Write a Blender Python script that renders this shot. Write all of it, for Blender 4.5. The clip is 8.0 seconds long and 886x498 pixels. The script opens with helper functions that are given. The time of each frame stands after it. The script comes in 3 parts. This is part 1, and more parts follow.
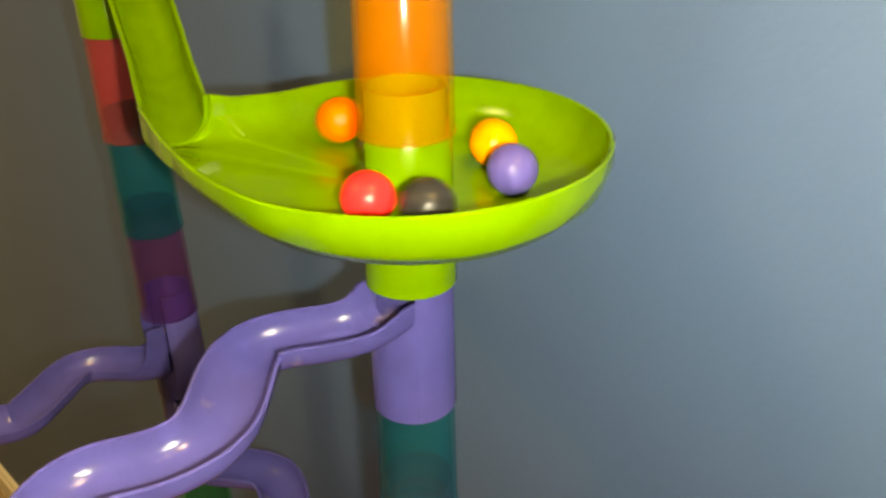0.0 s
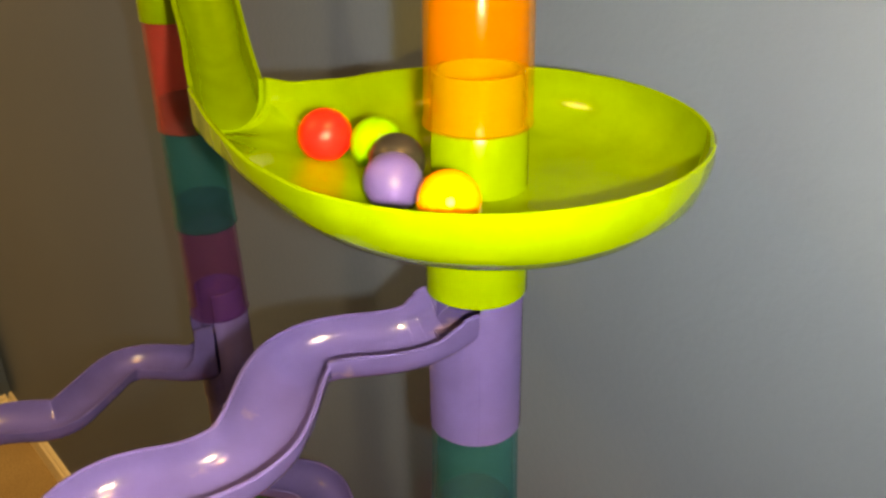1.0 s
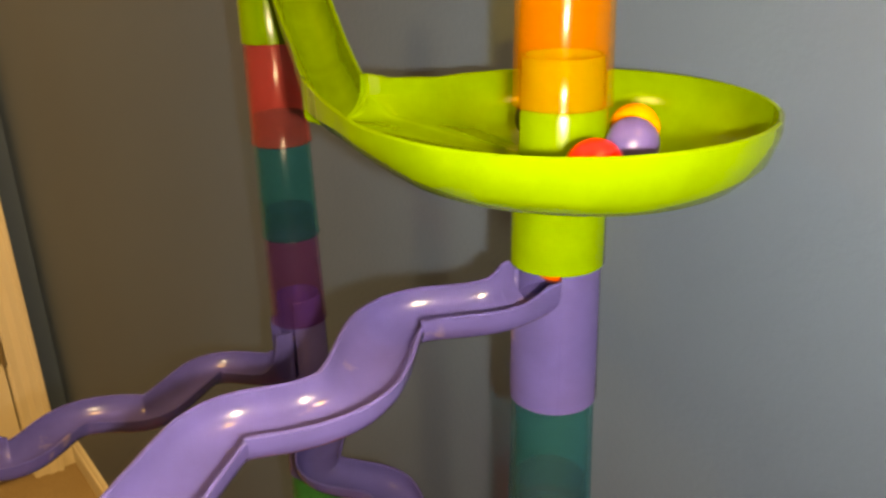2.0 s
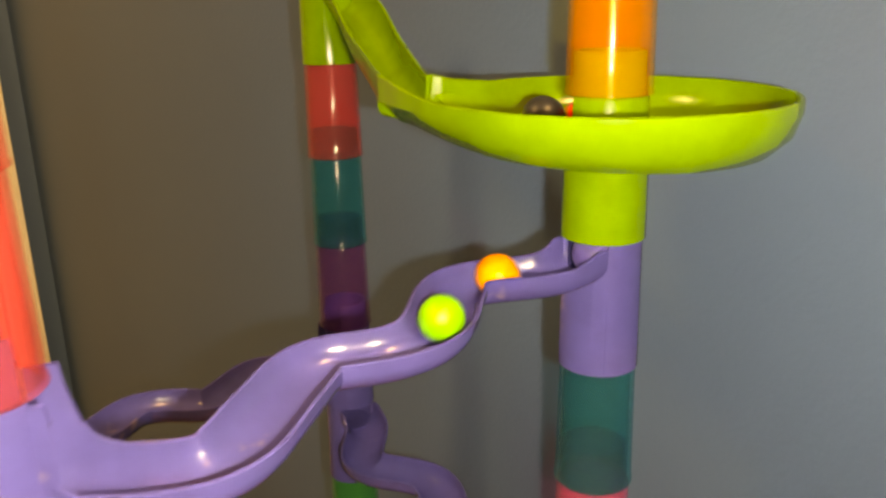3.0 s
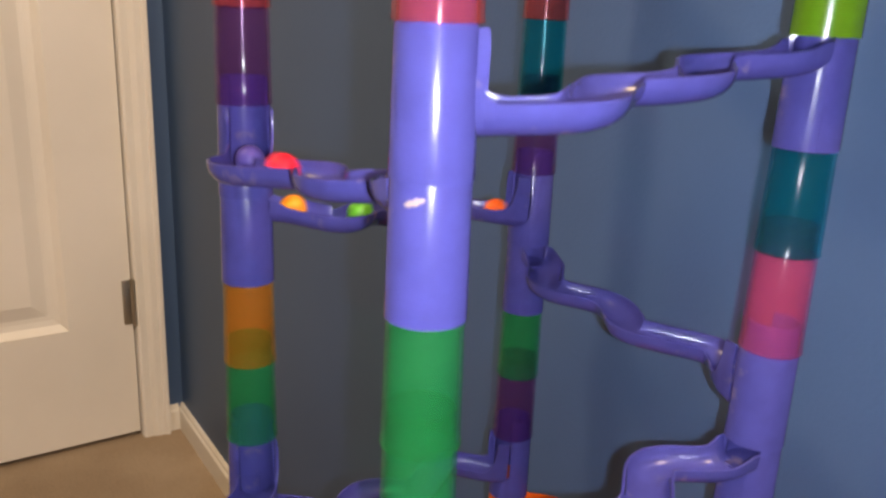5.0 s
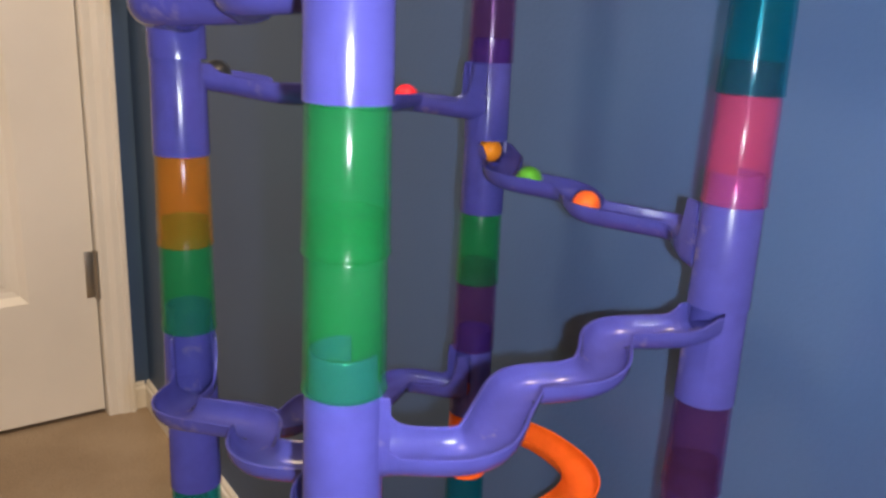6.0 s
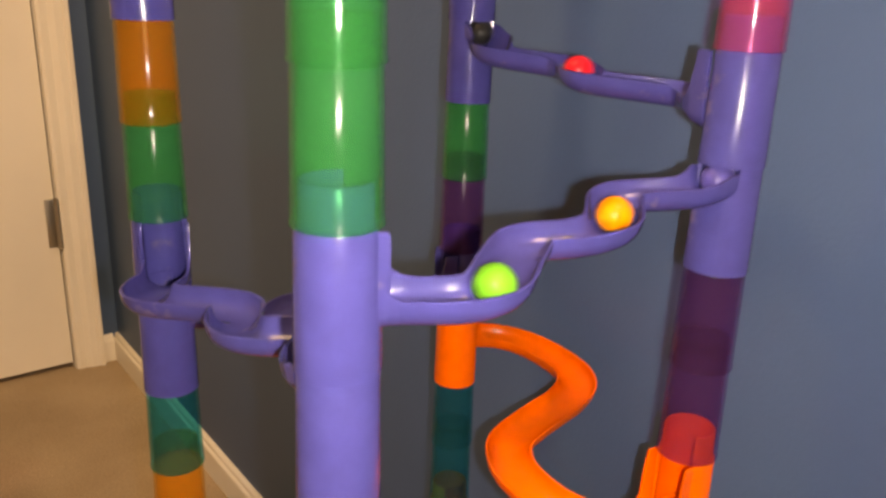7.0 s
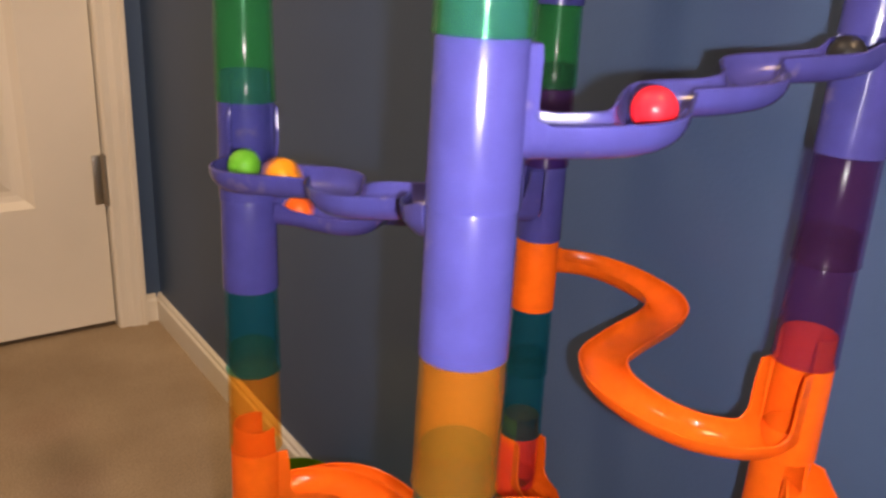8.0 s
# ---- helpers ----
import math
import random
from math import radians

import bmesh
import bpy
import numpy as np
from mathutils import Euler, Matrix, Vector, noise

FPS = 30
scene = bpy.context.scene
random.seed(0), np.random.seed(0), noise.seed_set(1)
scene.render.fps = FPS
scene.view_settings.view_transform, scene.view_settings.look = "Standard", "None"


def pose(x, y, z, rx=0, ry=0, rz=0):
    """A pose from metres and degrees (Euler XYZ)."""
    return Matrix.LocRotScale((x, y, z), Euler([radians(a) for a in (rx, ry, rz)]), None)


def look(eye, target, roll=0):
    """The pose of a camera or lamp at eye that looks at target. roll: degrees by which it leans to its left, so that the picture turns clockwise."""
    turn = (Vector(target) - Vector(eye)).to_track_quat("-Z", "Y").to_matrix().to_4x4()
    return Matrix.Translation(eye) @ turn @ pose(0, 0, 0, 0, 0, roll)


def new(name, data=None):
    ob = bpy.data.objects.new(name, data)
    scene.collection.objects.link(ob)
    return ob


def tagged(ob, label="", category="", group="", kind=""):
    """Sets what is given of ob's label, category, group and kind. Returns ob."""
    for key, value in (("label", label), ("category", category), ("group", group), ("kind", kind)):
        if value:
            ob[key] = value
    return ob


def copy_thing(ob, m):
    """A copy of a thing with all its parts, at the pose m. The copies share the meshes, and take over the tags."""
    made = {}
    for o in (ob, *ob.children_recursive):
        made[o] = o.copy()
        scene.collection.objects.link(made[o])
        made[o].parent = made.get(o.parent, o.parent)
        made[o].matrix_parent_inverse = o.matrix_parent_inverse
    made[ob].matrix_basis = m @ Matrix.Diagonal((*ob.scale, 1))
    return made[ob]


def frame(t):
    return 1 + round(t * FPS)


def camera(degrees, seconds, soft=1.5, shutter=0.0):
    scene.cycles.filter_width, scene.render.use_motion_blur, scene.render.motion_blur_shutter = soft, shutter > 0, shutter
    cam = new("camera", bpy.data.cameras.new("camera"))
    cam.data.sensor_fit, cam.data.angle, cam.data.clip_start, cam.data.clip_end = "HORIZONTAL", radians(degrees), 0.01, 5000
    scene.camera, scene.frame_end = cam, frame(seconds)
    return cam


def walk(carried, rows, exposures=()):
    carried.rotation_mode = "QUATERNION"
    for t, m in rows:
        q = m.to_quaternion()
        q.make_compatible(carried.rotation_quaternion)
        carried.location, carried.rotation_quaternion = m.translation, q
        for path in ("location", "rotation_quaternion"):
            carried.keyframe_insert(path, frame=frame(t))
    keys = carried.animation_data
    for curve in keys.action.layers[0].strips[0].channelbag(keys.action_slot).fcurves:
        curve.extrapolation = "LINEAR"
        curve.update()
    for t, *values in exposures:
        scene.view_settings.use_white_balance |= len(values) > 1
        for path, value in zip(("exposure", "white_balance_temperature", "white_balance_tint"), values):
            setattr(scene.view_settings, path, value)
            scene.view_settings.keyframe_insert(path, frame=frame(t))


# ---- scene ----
cam = camera(57.75, 8.0, soft=2.6, shutter=0.5)
PATH = [
    (0, 0.0431, -0.1598, 0.9398, -27.47, 0.69, -44.40),
    (0.5, 0.0505, -0.1471, 0.9275, -27.57, 1.52, -42.35),
    (1, 0.0538, -0.1428, 0.9284, -26.84, 0.61, -39.98),
    (1.5, 0.0466, -0.1525, 0.9229, -23.81, 0.07, -37.80),
    (2, 0.0277, -0.1582, 0.9124, -21.97, 1.32, -36.47),
    (2.2, 0.0267, -0.1567, 0.9090, -21.13, 1.42, -35.65),
    (3.3, -0.0346, -0.1906, 0.8893, -16.71, 0.70, -35.74),
    (3.5, -0.0560, -0.1982, 0.8838, -16.73, 0.44, -35.06),
    (4, -0.1180, -0.2054, 0.8688, -17.94, -0.74, -33.62),
    (4.2, -0.1276, -0.2129, 0.8658, -18.26, -0.94, -32.67),
    (5.3, -0.1208, -0.2089, 0.7961, -16.21, -3.08, -31.21),
    (5.5, -0.1125, -0.2127, 0.7763, -16.01, -3.22, -31.48),
    (6, -0.1057, -0.2153, 0.7538, -16.28, -2.70, -32.53),
    (6.5, -0.0934, -0.2138, 0.7287, -17.62, -2.01, -34.78),
    (7, -0.1050, -0.1988, 0.7046, -18.66, -2.19, -34.99),
    (7.5, -0.1142, -0.1882, 0.6764, -19.13, -2.41, -33.86),
    (8, -0.1270, -0.1765, 0.6521, -19.32, -2.88, -32.72),
]

EXPOSURES = [(0, -0.30, 9600, -2), (0.4, -0.27, 13600, 6), (1.0, -0.32, 17500, 12), (1.5, -0.32, 17500, 13), (2.2, -0.24, 14400, 10), (3.5, -0.09, 13600, 9), (4.0, -0.13, 9200, 15), (4.2, -0.10, 7200, 16), (5.5, -0.08, 5500, 18), (6.0, -0.05, 5400, 17), (6.5, -0.05, 7300, 20), (7.2, -0.10, 7600, 21), (8, -0.28, 6300, 23)]
walk(cam, [(t, pose(x, y, z, 90 + pitch, roll, yaw)) for t, x, y, z, pitch, roll, yaw in PATH], EXPOSURES)

# ---- measures ----
SIDE = 0.1840                     # spacing of the four columns
STEP = 0.046                      # height of one piece
COLUMN = {"B": (0.0, 0.0), "R": (SIDE, 0.0), "A": (0.0, SIDE), "C": (SIDE, SIDE)}
BALL = 0.0071


def level(k):
    return 0.82 - STEP * k


# ---- light ----
world = bpy.data.worlds.new("world")
scene.world = world
world.use_nodes = True
world.node_tree.nodes["Background"].inputs[0].default_value = (1.0, 0.86, 0.68, 1)
world.node_tree.nodes["Background"].inputs[1].default_value = 0.01


def area_lamp(name, m, size, watts, colour):
    data = bpy.data.lights.new(name, "AREA")
    data.shape, data.size, data.energy, data.color = "DISK", size, watts, colour
    ob = new(name, data)
    ob.matrix_world = m
    return ob


area_lamp("ceiling_lamp", look((0.05, -0.9, 2.3), (0.1, 0.3, 0.4)), 0.14, 40, (1.0, 0.68, 0.34))
# unseen lamp of unknown kind, added in mid-room; throws soft shadows to the right
area_lamp("wall_lamp", look((-0.65, 0.38, 1.75), (0.2, 0.1, 0.7)), 0.14, 11, (1.0, 0.70, 0.38))



# ---- materials ----
def material(name):
    m = bpy.data.materials.new(name)
    m.use_nodes = True
    return m, m.node_tree.nodes, m.node_tree.links, m.node_tree.nodes["Principled BSDF"]


def noise_node(nodes, links, scale, detail=4.0, kind="Object"):
    c = nodes.new("ShaderNodeTexCoord")
    n = nodes.new("ShaderNodeTexNoise")
    n.inputs["Scale"].default_value, n.inputs["Detail"].default_value = scale, detail
    links.new(c.outputs[kind], n.inputs["Vector"])
    return n


def ramp_node(nodes, links, source, a, b, lo=0.3, hi=0.7):
    r = nodes.new("ShaderNodeValToRGB")
    r.color_ramp.elements[0].position, r.color_ramp.elements[1].position = lo, hi
    r.color_ramp.elements[0].color, r.color_ramp.elements[1].color = (*a, 1), (*b, 1)
    links.new(source, r.inputs["Fac"])
    return r


def bump_node(nodes, links, source, bsdf, strength, distance):
    b = nodes.new("ShaderNodeBump")
    b.inputs["Strength"].default_value, b.inputs["Distance"].default_value = strength, distance
    links.new(source, b.inputs["Height"])
    links.new(b.outputs["Normal"], bsdf.inputs["Normal"])
    return b


def plastic(name, colour, scuff=(0.5, 0.42, 0.4), rough=0.17, wear=0.0, glow=0.0, shine=0.23):
    m, nodes, links, bsdf = material(name)
    fine = noise_node(nodes, links, 90.0, 5)
    tone = ramp_node(nodes, links, fine.outputs["Fac"], [c * 0.9 for c in colour], [min(1, c * 1.06) for c in colour])
    if wear:
        patch = noise_node(nodes, links, 70.0, 6)
        mask = ramp_node(nodes, links, patch.outputs["Fac"], (0, 0, 0), (wear, wear, wear), 0.62, 0.75)
        mix = nodes.new("ShaderNodeMix")
        mix.data_type = "RGBA"
        links.new(mask.outputs["Color"], mix.inputs["Factor"])
        links.new(tone.outputs["Color"], mix.inputs["A"])
        mix.inputs["B"].default_value = (*scuff, 1)
        links.new(mix.outputs["Result"], bsdf.inputs["Base Color"])
    else:
        links.new(tone.outputs["Color"], bsdf.inputs["Base Color"])
    gloss = noise_node(nodes, links, 25.0, 6)
    rr = ramp_node(nodes, links, gloss.outputs["Fac"], (rough * 0.92,) * 3, (rough * 1.15,) * 3)
    links.new(rr.outputs["Color"], bsdf.inputs["Roughness"])
    bump_node(nodes, links, noise_node(nodes, links, 160.0, 3).outputs["Fac"], bsdf, 0.12, 0.0004)
    bsdf.inputs["Specular IOR Level"].default_value = shine
    bsdf.inputs["Subsurface Weight"].default_value = glow
    bsdf.inputs["Subsurface Radius"].default_value = (0.004, 0.004, 0.004)
    return m


def tinted(name, colour, haze=0.12, body=0.07, thin=0.16):
    """Clear tinted plastic: part of the light passes through it, part is scattered by it, and its skin shines."""
    m, nodes, links, bsdf = material(name)
    bsdf.inputs["Base Color"].default_value = (*[c * (0.92 - haze) + haze for c in colour], 1)
    bsdf.inputs["Roughness"].default_value = 0.5
    bsdf.inputs["Specular IOR Level"].default_value = 0.1
    clear = nodes.new("ShaderNodeBsdfTransparent")
    clear.inputs["Color"].default_value = (*[c ** thin for c in colour], 1)
    mix = nodes.new("ShaderNodeMixShader")
    streak = noise_node(nodes, links, 22.0, 4)
    amount = ramp_node(nodes, links, streak.outputs["Fac"], (body * 0.8,) * 3, (body * 1.2,) * 3)
    links.new(amount.outputs["Color"], mix.inputs["Fac"])
    links.new(clear.outputs[0], mix.inputs[1])
    links.new(bsdf.outputs[0], mix.inputs[2])
    skin = nodes.new("ShaderNodeBsdfGlossy")
    gloss = noise_node(nodes, links, 30.0, 6)
    rr = ramp_node(nodes, links, gloss.outputs["Fac"], (0.10,) * 3, (0.2,) * 3)
    links.new(rr.outputs["Color"], skin.inputs["Roughness"])
    bump = bump_node(nodes, links, noise_node(nodes, links, 60.0, 3).outputs["Fac"], bsdf, 0.15, 0.0004)
    links.new(bump.outputs["Normal"], skin.inputs["Normal"])
    edge = nodes.new("ShaderNodeLayerWeight")
    shine = ramp_node(nodes, links, edge.outputs["Facing"], (0.008,) * 3, (0.20,) * 3, 0.45, 1.0)
    last = nodes.new("ShaderNodeMixShader")
    links.new(shine.outputs["Color"], last.inputs["Fac"])
    links.new(mix.outputs[0], last.inputs[1])
    links.new(skin.outputs[0], last.inputs[2])
    links.new(last.outputs[0], nodes["Material Output"].inputs["Surface"])
    return m


PURPLE = plastic("purple_plastic", (0.052, 0.050, 0.212), rough=0.212, wear=0.45, scuff=(0.27, 0.19, 0.17))
LIME = plastic("lime_plastic", (0.087, 0.184, 0.004), rough=0.212)
ORANGE = plastic("orange_plastic", (0.74, 0.115, 0.004), rough=0.2)
TINT = {
    "amber": tinted("amber_plastic", (0.95, 0.37, 0.02), 0.015),
    "red": tinted("red_plastic", (0.82, 0.06, 0.07), 0.12),
    "teal": tinted("teal_plastic", (0.006, 0.25, 0.33), 0.03, 0.05),
    "magenta": tinted("magenta_plastic", (0.85, 0.06, 0.26), 0.16),
    "violet": tinted("violet_plastic", (0.19, 0.05, 0.25), 0.05, 0.05),
    "green": tinted("green_plastic", (0.03, 0.46, 0.11), 0.06),
}
BALLS = {
    "orange": plastic("orange_ball", (0.88, 0.13, 0.008), rough=0.3),
    "green": plastic("green_ball", (0.115, 0.37, 0.02), rough=0.3),
    "yellow": plastic("yellow_ball", (0.78, 0.25, 0.005), rough=0.3),
    "purple": plastic("purple_ball", (0.072, 0.060, 0.25), rough=0.3),
    "red": plastic("red_ball", (0.88, 0.02, 0.03), rough=0.3),
    "black": plastic("black_ball", (0.018, 0.018, 0.018), rough=0.3),
}


def paint(name, a, b, rough, grain, bump):
    m, nodes, links, bsdf = material(name)
    big = noise_node(nodes, links, 3.0, 5)
    tone = ramp_node(nodes, links, big.outputs["Fac"], a, b, 0.35, 0.65)
    links.new(tone.outputs["Color"], bsdf.inputs["Base Color"])
    bsdf.inputs["Roughness"].default_value = rough
    bump_node(nodes, links, noise_node(nodes, links, grain, 6).outputs["Fac"], bsdf, bump, 0.001)
    return m


WALL = paint("blue_wall_paint", (0.049, 0.092, 0.192), (0.055, 0.103, 0.210), 0.55, 350.0, 0.25)
PALE = paint("pale_wall_paint", (0.55, 0.52, 0.46), (0.6, 0.56, 0.5), 0.7, 300.0, 0.2)
TRIM = paint("white_trim_paint", (0.72, 0.70, 0.64), (0.8, 0.78, 0.72), 0.4, 200.0, 0.06)
CEILING = paint("ceiling_paint", (0.72, 0.7, 0.66), (0.78, 0.76, 0.72), 0.8, 120.0, 0.3)
STEEL = paint("brushed_nickel", (0.45, 0.43, 0.38), (0.55, 0.52, 0.46), 0.35, 400.0, 0.1)
STEEL.node_tree.nodes["Principled BSDF"].inputs["Metallic"].default_value = 1.0


def carpet_material():
    m, nodes, links, bsdf = material("beige_carpet")
    big = noise_node(nodes, links, 5.0, 6)
    fine = noise_node(nodes, links, 420.0, 4)
    a = ramp_node(nodes, links, big.outputs["Fac"], (0.36, 0.27, 0.175), (0.52, 0.41, 0.28))
    b = ramp_node(nodes, links, fine.outputs["Fac"], (0.55, 0.55, 0.55), (1, 1, 1), 0.3, 0.65)
    mix = nodes.new("ShaderNodeMix")
    mix.data_type, mix.blend_type = "RGBA", "MULTIPLY"
    mix.inputs["Factor"].default_value = 1
    links.new(a.outputs["Color"], mix.inputs["A"])
    links.new(b.outputs["Color"], mix.inputs["B"])
    links.new(mix.outputs["Result"], bsdf.inputs["Base Color"])
    bsdf.inputs["Roughness"].default_value = 0.95
    bump_node(nodes, links, fine.outputs["Fac"], bsdf, 0.8, 0.004)
    return m


CARPET = carpet_material()


# ---- mesh helpers ----
def smooth(bm, limit=38):
    for f in bm.faces:
        f.smooth = True
    for e in bm.edges:
        if len(e.link_faces) == 2 and e.calc_face_angle(0) > radians(limit):
            e.smooth = False


def part(name, bm, mat, parent=None, label="", soft=True):
    bmesh.ops.recalc_face_normals(bm, faces=bm.faces)
    if soft:
        smooth(bm)
    mesh = bpy.data.meshes.new(name)
    bm.to_mesh(mesh)
    bm.free()
    mesh.materials.append(mat)
    ob = new(name, mesh)
    if parent:
        ob.parent = parent
    return tagged(ob, label)


def box(bm, lo, hi, bevel=0.0):
    made = bmesh.ops.create_cube(bm, size=1)["verts"]
    for v in made:
        v.co = Vector([(lo[i] + hi[i]) / 2 + v.co[i] * (hi[i] - lo[i]) for i in range(3)])
    if bevel:
        edges = list({e for v in made for e in v.link_edges})
        bmesh.ops.bevel(bm, geom=edges, offset=bevel, segments=2, affect="EDGES", profile=0.5)


def loft(bm, rings, closed_ring=True, closed_path=False, caps=True):
    """Joins rings of points into one skin."""
    verts = [[bm.verts.new(p) for p in ring] for ring in rings]
    n = len(rings[0])
    pairs = list(zip(verts, verts[1:])) + ([(verts[-1], verts[0])] if closed_path else [])
    for a, b in pairs:
        for i in range(n if closed_ring else n - 1):
            j = (i + 1) % n
            bm.faces.new((a[i], a[j], b[j], b[i]))
    if caps and not closed_path:
        bm.faces.new(verts[0][::-1])
        bm.faces.new(verts[-1])
    return verts


def shell(bm, profile, a0=0.0, a1=360.0, n=48):
    """Turns a closed outline of (radius, z) round the z axis, a full ring or an arc."""
    full = a1 - a0 >= 359.9
    count = n if full else max(6, int(n * (a1 - a0) / 360))
    rings = []
    for i in range(count if full else count + 1):
        a = radians(a0 + (a1 - a0) * i / count)
        rings.append([(r * math.cos(a), r * math.sin(a), z) for r, z in profile])
    loft(bm, rings, True, full, not full)


def place(ob, key, z):
    ob.location = (*COLUMN[key], z)
    return ob


# ---- the room ----
WALL_ANGLE = 2.53                 # the toy stands a little askew to the wall


def wall_frame(along, out, z):
    """A point by its way along the blue wall from the corner and its distance from the wall."""
    a = radians(WALL_ANGLE)
    return Vector((0.206, 1.268, 0)) + Vector((math.sin(a), -math.cos(a), 0)) * along + Vector((-math.cos(a), -math.sin(a), 0)) * out + Vector((0, 0, z))


def room_box(name, lo, hi, mat, label, category, bevel=0.0):
    bm = bmesh.new()
    box(bm, lo, hi, bevel)
    for v in bm.verts:
        v.co = wall_frame(*v.co)
    return tagged(part(name, bm, mat, None, label, False), "", category, "", "structure")


room_box("floor", (-0.3, -0.15, -0.1), (3.2, 3.4, 0), CARPET, "beige cut-pile carpet on the bedroom floor", "floor")
room_box("ceiling", (-0.3, -0.15, 2.44), (3.2, 3.4, 2.54), CEILING, "plain white ceiling", "ceiling")
room_box("wall_east", (-0.12, -0.12, 0), (3.1, 0, 2.44), WALL, "dark slate-blue painted wall behind the toy", "wall")
room_box("wall_south", (3.0, 0, 0), (3.12, 3.2, 2.44), PALE, "plain pale painted wall", "wall")
room_box("wall_west", (-0.12, 3.2, 0), (3.1, 3.32, 2.44), PALE, "plain pale painted wall", "wall")
DOOR_RIGHT, DOOR_WIDE, DOOR_TALL = 0.083, 0.76, 2.03
room_box("wall_north", (-0.12, 0, 0), (0, DOOR_RIGHT - 0.03, 2.44), WALL, "narrow dark blue wall between door and corner", "wall")
room_box("wall_north_side", (-0.12, DOOR_RIGHT + DOOR_WIDE + 0.01, 0), (0, 3.2, 2.44), PALE, "plain wall beside the door", "wall")
room_box("wall_north_top", (-0.12, DOOR_RIGHT - 0.01, DOOR_TALL + 0.03), (0, DOOR_RIGHT + DOOR_WIDE + 0.01, 2.44), PALE, "wall above the door", "wall")


def moulding(name, profile, start, end, place_at, label):
    """A straight strip with a moulded outline."""
    bm = bmesh.new()
    loft(bm, [[place_at(s, u, v) for u, v in profile] for s in (start, end)])
    return tagged(part(name, bm, TRIM, None, label, False), "", "trim", "", "structure")


BASE_PROFILE = [(0, 0), (0.010, 0), (0.010, 0.038), (0.0092, 0.0415), (0.0065, 0.044), (0.0058, 0.049), (0.003, 0.052), (0, 0.052)]
moulding("baseboard", BASE_PROFILE, 0.0, 3.0, lambda s, u, v: wall_frame(s, u, v), "white moulded baseboard along the blue wall")
moulding("baseboard", BASE_PROFILE, 0.010, DOOR_RIGHT - 0.0532, lambda s, u, v: wall_frame(u, s, v), "short white baseboard between door casing and corner")
CASE_PROFILE = [(0, 0), (0, 0.010), (0.006, 0.013), (0.02, 0.012), (0.032, 0.017), (0.046, 0.017), (0.05, 0.020), (0.058, 0.020), (0.060, 0.016), (0.060, 0)]
moulding("door_casing", CASE_PROFILE, 0.0, DOOR_TALL + 0.06, lambda s, u, v: wall_frame(v, DOOR_RIGHT - 0.004 - 0.82 * u, s), "white moulded door casing")
moulding("door_casing", CASE_PROFILE, 0.0, DOOR_TALL + 0.06, lambda s, u, v: wall_frame(v, DOOR_RIGHT + DOOR_WIDE + 0.004 + 0.82 * u, s), "white moulded door casing")


def panel_door():
    door = tagged(new("door_1"), "closed white six-panel interior door", "door", "", "structure")
    bm = bmesh.new()
    w, t, gap = DOOR_WIDE, 0.035, 0.012
    stile, mid = 0.11, 0.1
    rows = [(0.24, 0.86), (0.98, 1.52), (1.62, 1.92)]
    cols = [(stile, (w - mid) / 2), ((w + mid) / 2, w - stile)]
    us = sorted({0, w, *[u for c in cols for u in c]})
    vs = sorted({gap, DOOR_TALL, *[v for r in rows for v in r]})
    for i in range(len(us) - 1):
        for j in range(len(vs) - 1):
            hole = any(abs(us[i] - c[0]) < 1e-6 for c in cols) and any(abs(vs[j] - r[0]) < 1e-6 for r in rows)
            if not hole:
                box(bm, (-t, us[i], vs[j]), (0, us[i + 1], vs[j + 1]))
    bmesh.ops.remove_doubles(bm, verts=bm.verts, dist=1e-5)
    for v in bm.verts:
        v.co = wall_frame(v.co.x, DOOR_RIGHT + v.co.y, v.co.z)
    part("door_leaf", bm, TRIM, door, "", False)
    for c in cols:
        for r in rows:
            bm = bmesh.new()
            rings = []
            for inset, depth in ((0.0, -0.001), (0.012, -0.010), (0.022, -0.012), (0.03, -0.012), (0.055, -0.004)):
                rings.append([wall_frame(depth, DOOR_RIGHT + y, z) for y, z in ((c[0] + inset, r[0] + inset), (c[1] - inset, r[0] + inset), (c[1] - inset, r[1] - inset), (c[0] + inset, r[1] - inset))])
            rings.append([wall_frame(-0.03, DOOR_RIGHT + y, z) for y, z in ((c[0], r[0]), (c[1], r[0]), (c[1], r[1]), (c[0], r[1]))])
            rings = rings[-1:] + rings[:-1]
            loft(bm, rings)
            part("door_panel", bm, TRIM, door, "", False)
    for z in (0.235, 1.0, 1.75):
        bm = bmesh.new()
        box(bm, (0.0, DOOR_RIGHT + 0.002, z), (0.002, DOOR_RIGHT + 0.016, z + 0.086), 0.0006)
        bmesh.ops.create_cone(bm, cap_ends=True, segments=14, radius1=0.0055, radius2=0.0055, depth=0.09, matrix=Matrix.Translation((0.006, DOOR_RIGHT - 0.003, z + 0.043)))
        for v in bm.verts:
            v.co = wall_frame(*v.co)
        part("hinge", bm, STEEL, door, "brushed nickel hinge")
    return door


panel_door()
room_box("door_jamb", (-0.12, DOOR_RIGHT - 0.03, 0), (0, DOOR_RIGHT - 0.003, DOOR_TALL + 0.03), TRIM, "white painted door jamb", "trim")
room_box("door_stop", (-0.06, DOOR_RIGHT - 0.003, 0), (-0.038, DOOR_RIGHT + 0.012, DOOR_TALL), TRIM, "white door stop strip", "trim")
room_box("wall_hall", (-0.9, -0.2, 0), (-0.8, 1.2, 2.44), PALE, "plain wall of the hall behind the door", "wall")


# ---- the marble run ----
GIRTH = 1.055                     # the columns' thickness, over the sleeves' first measures


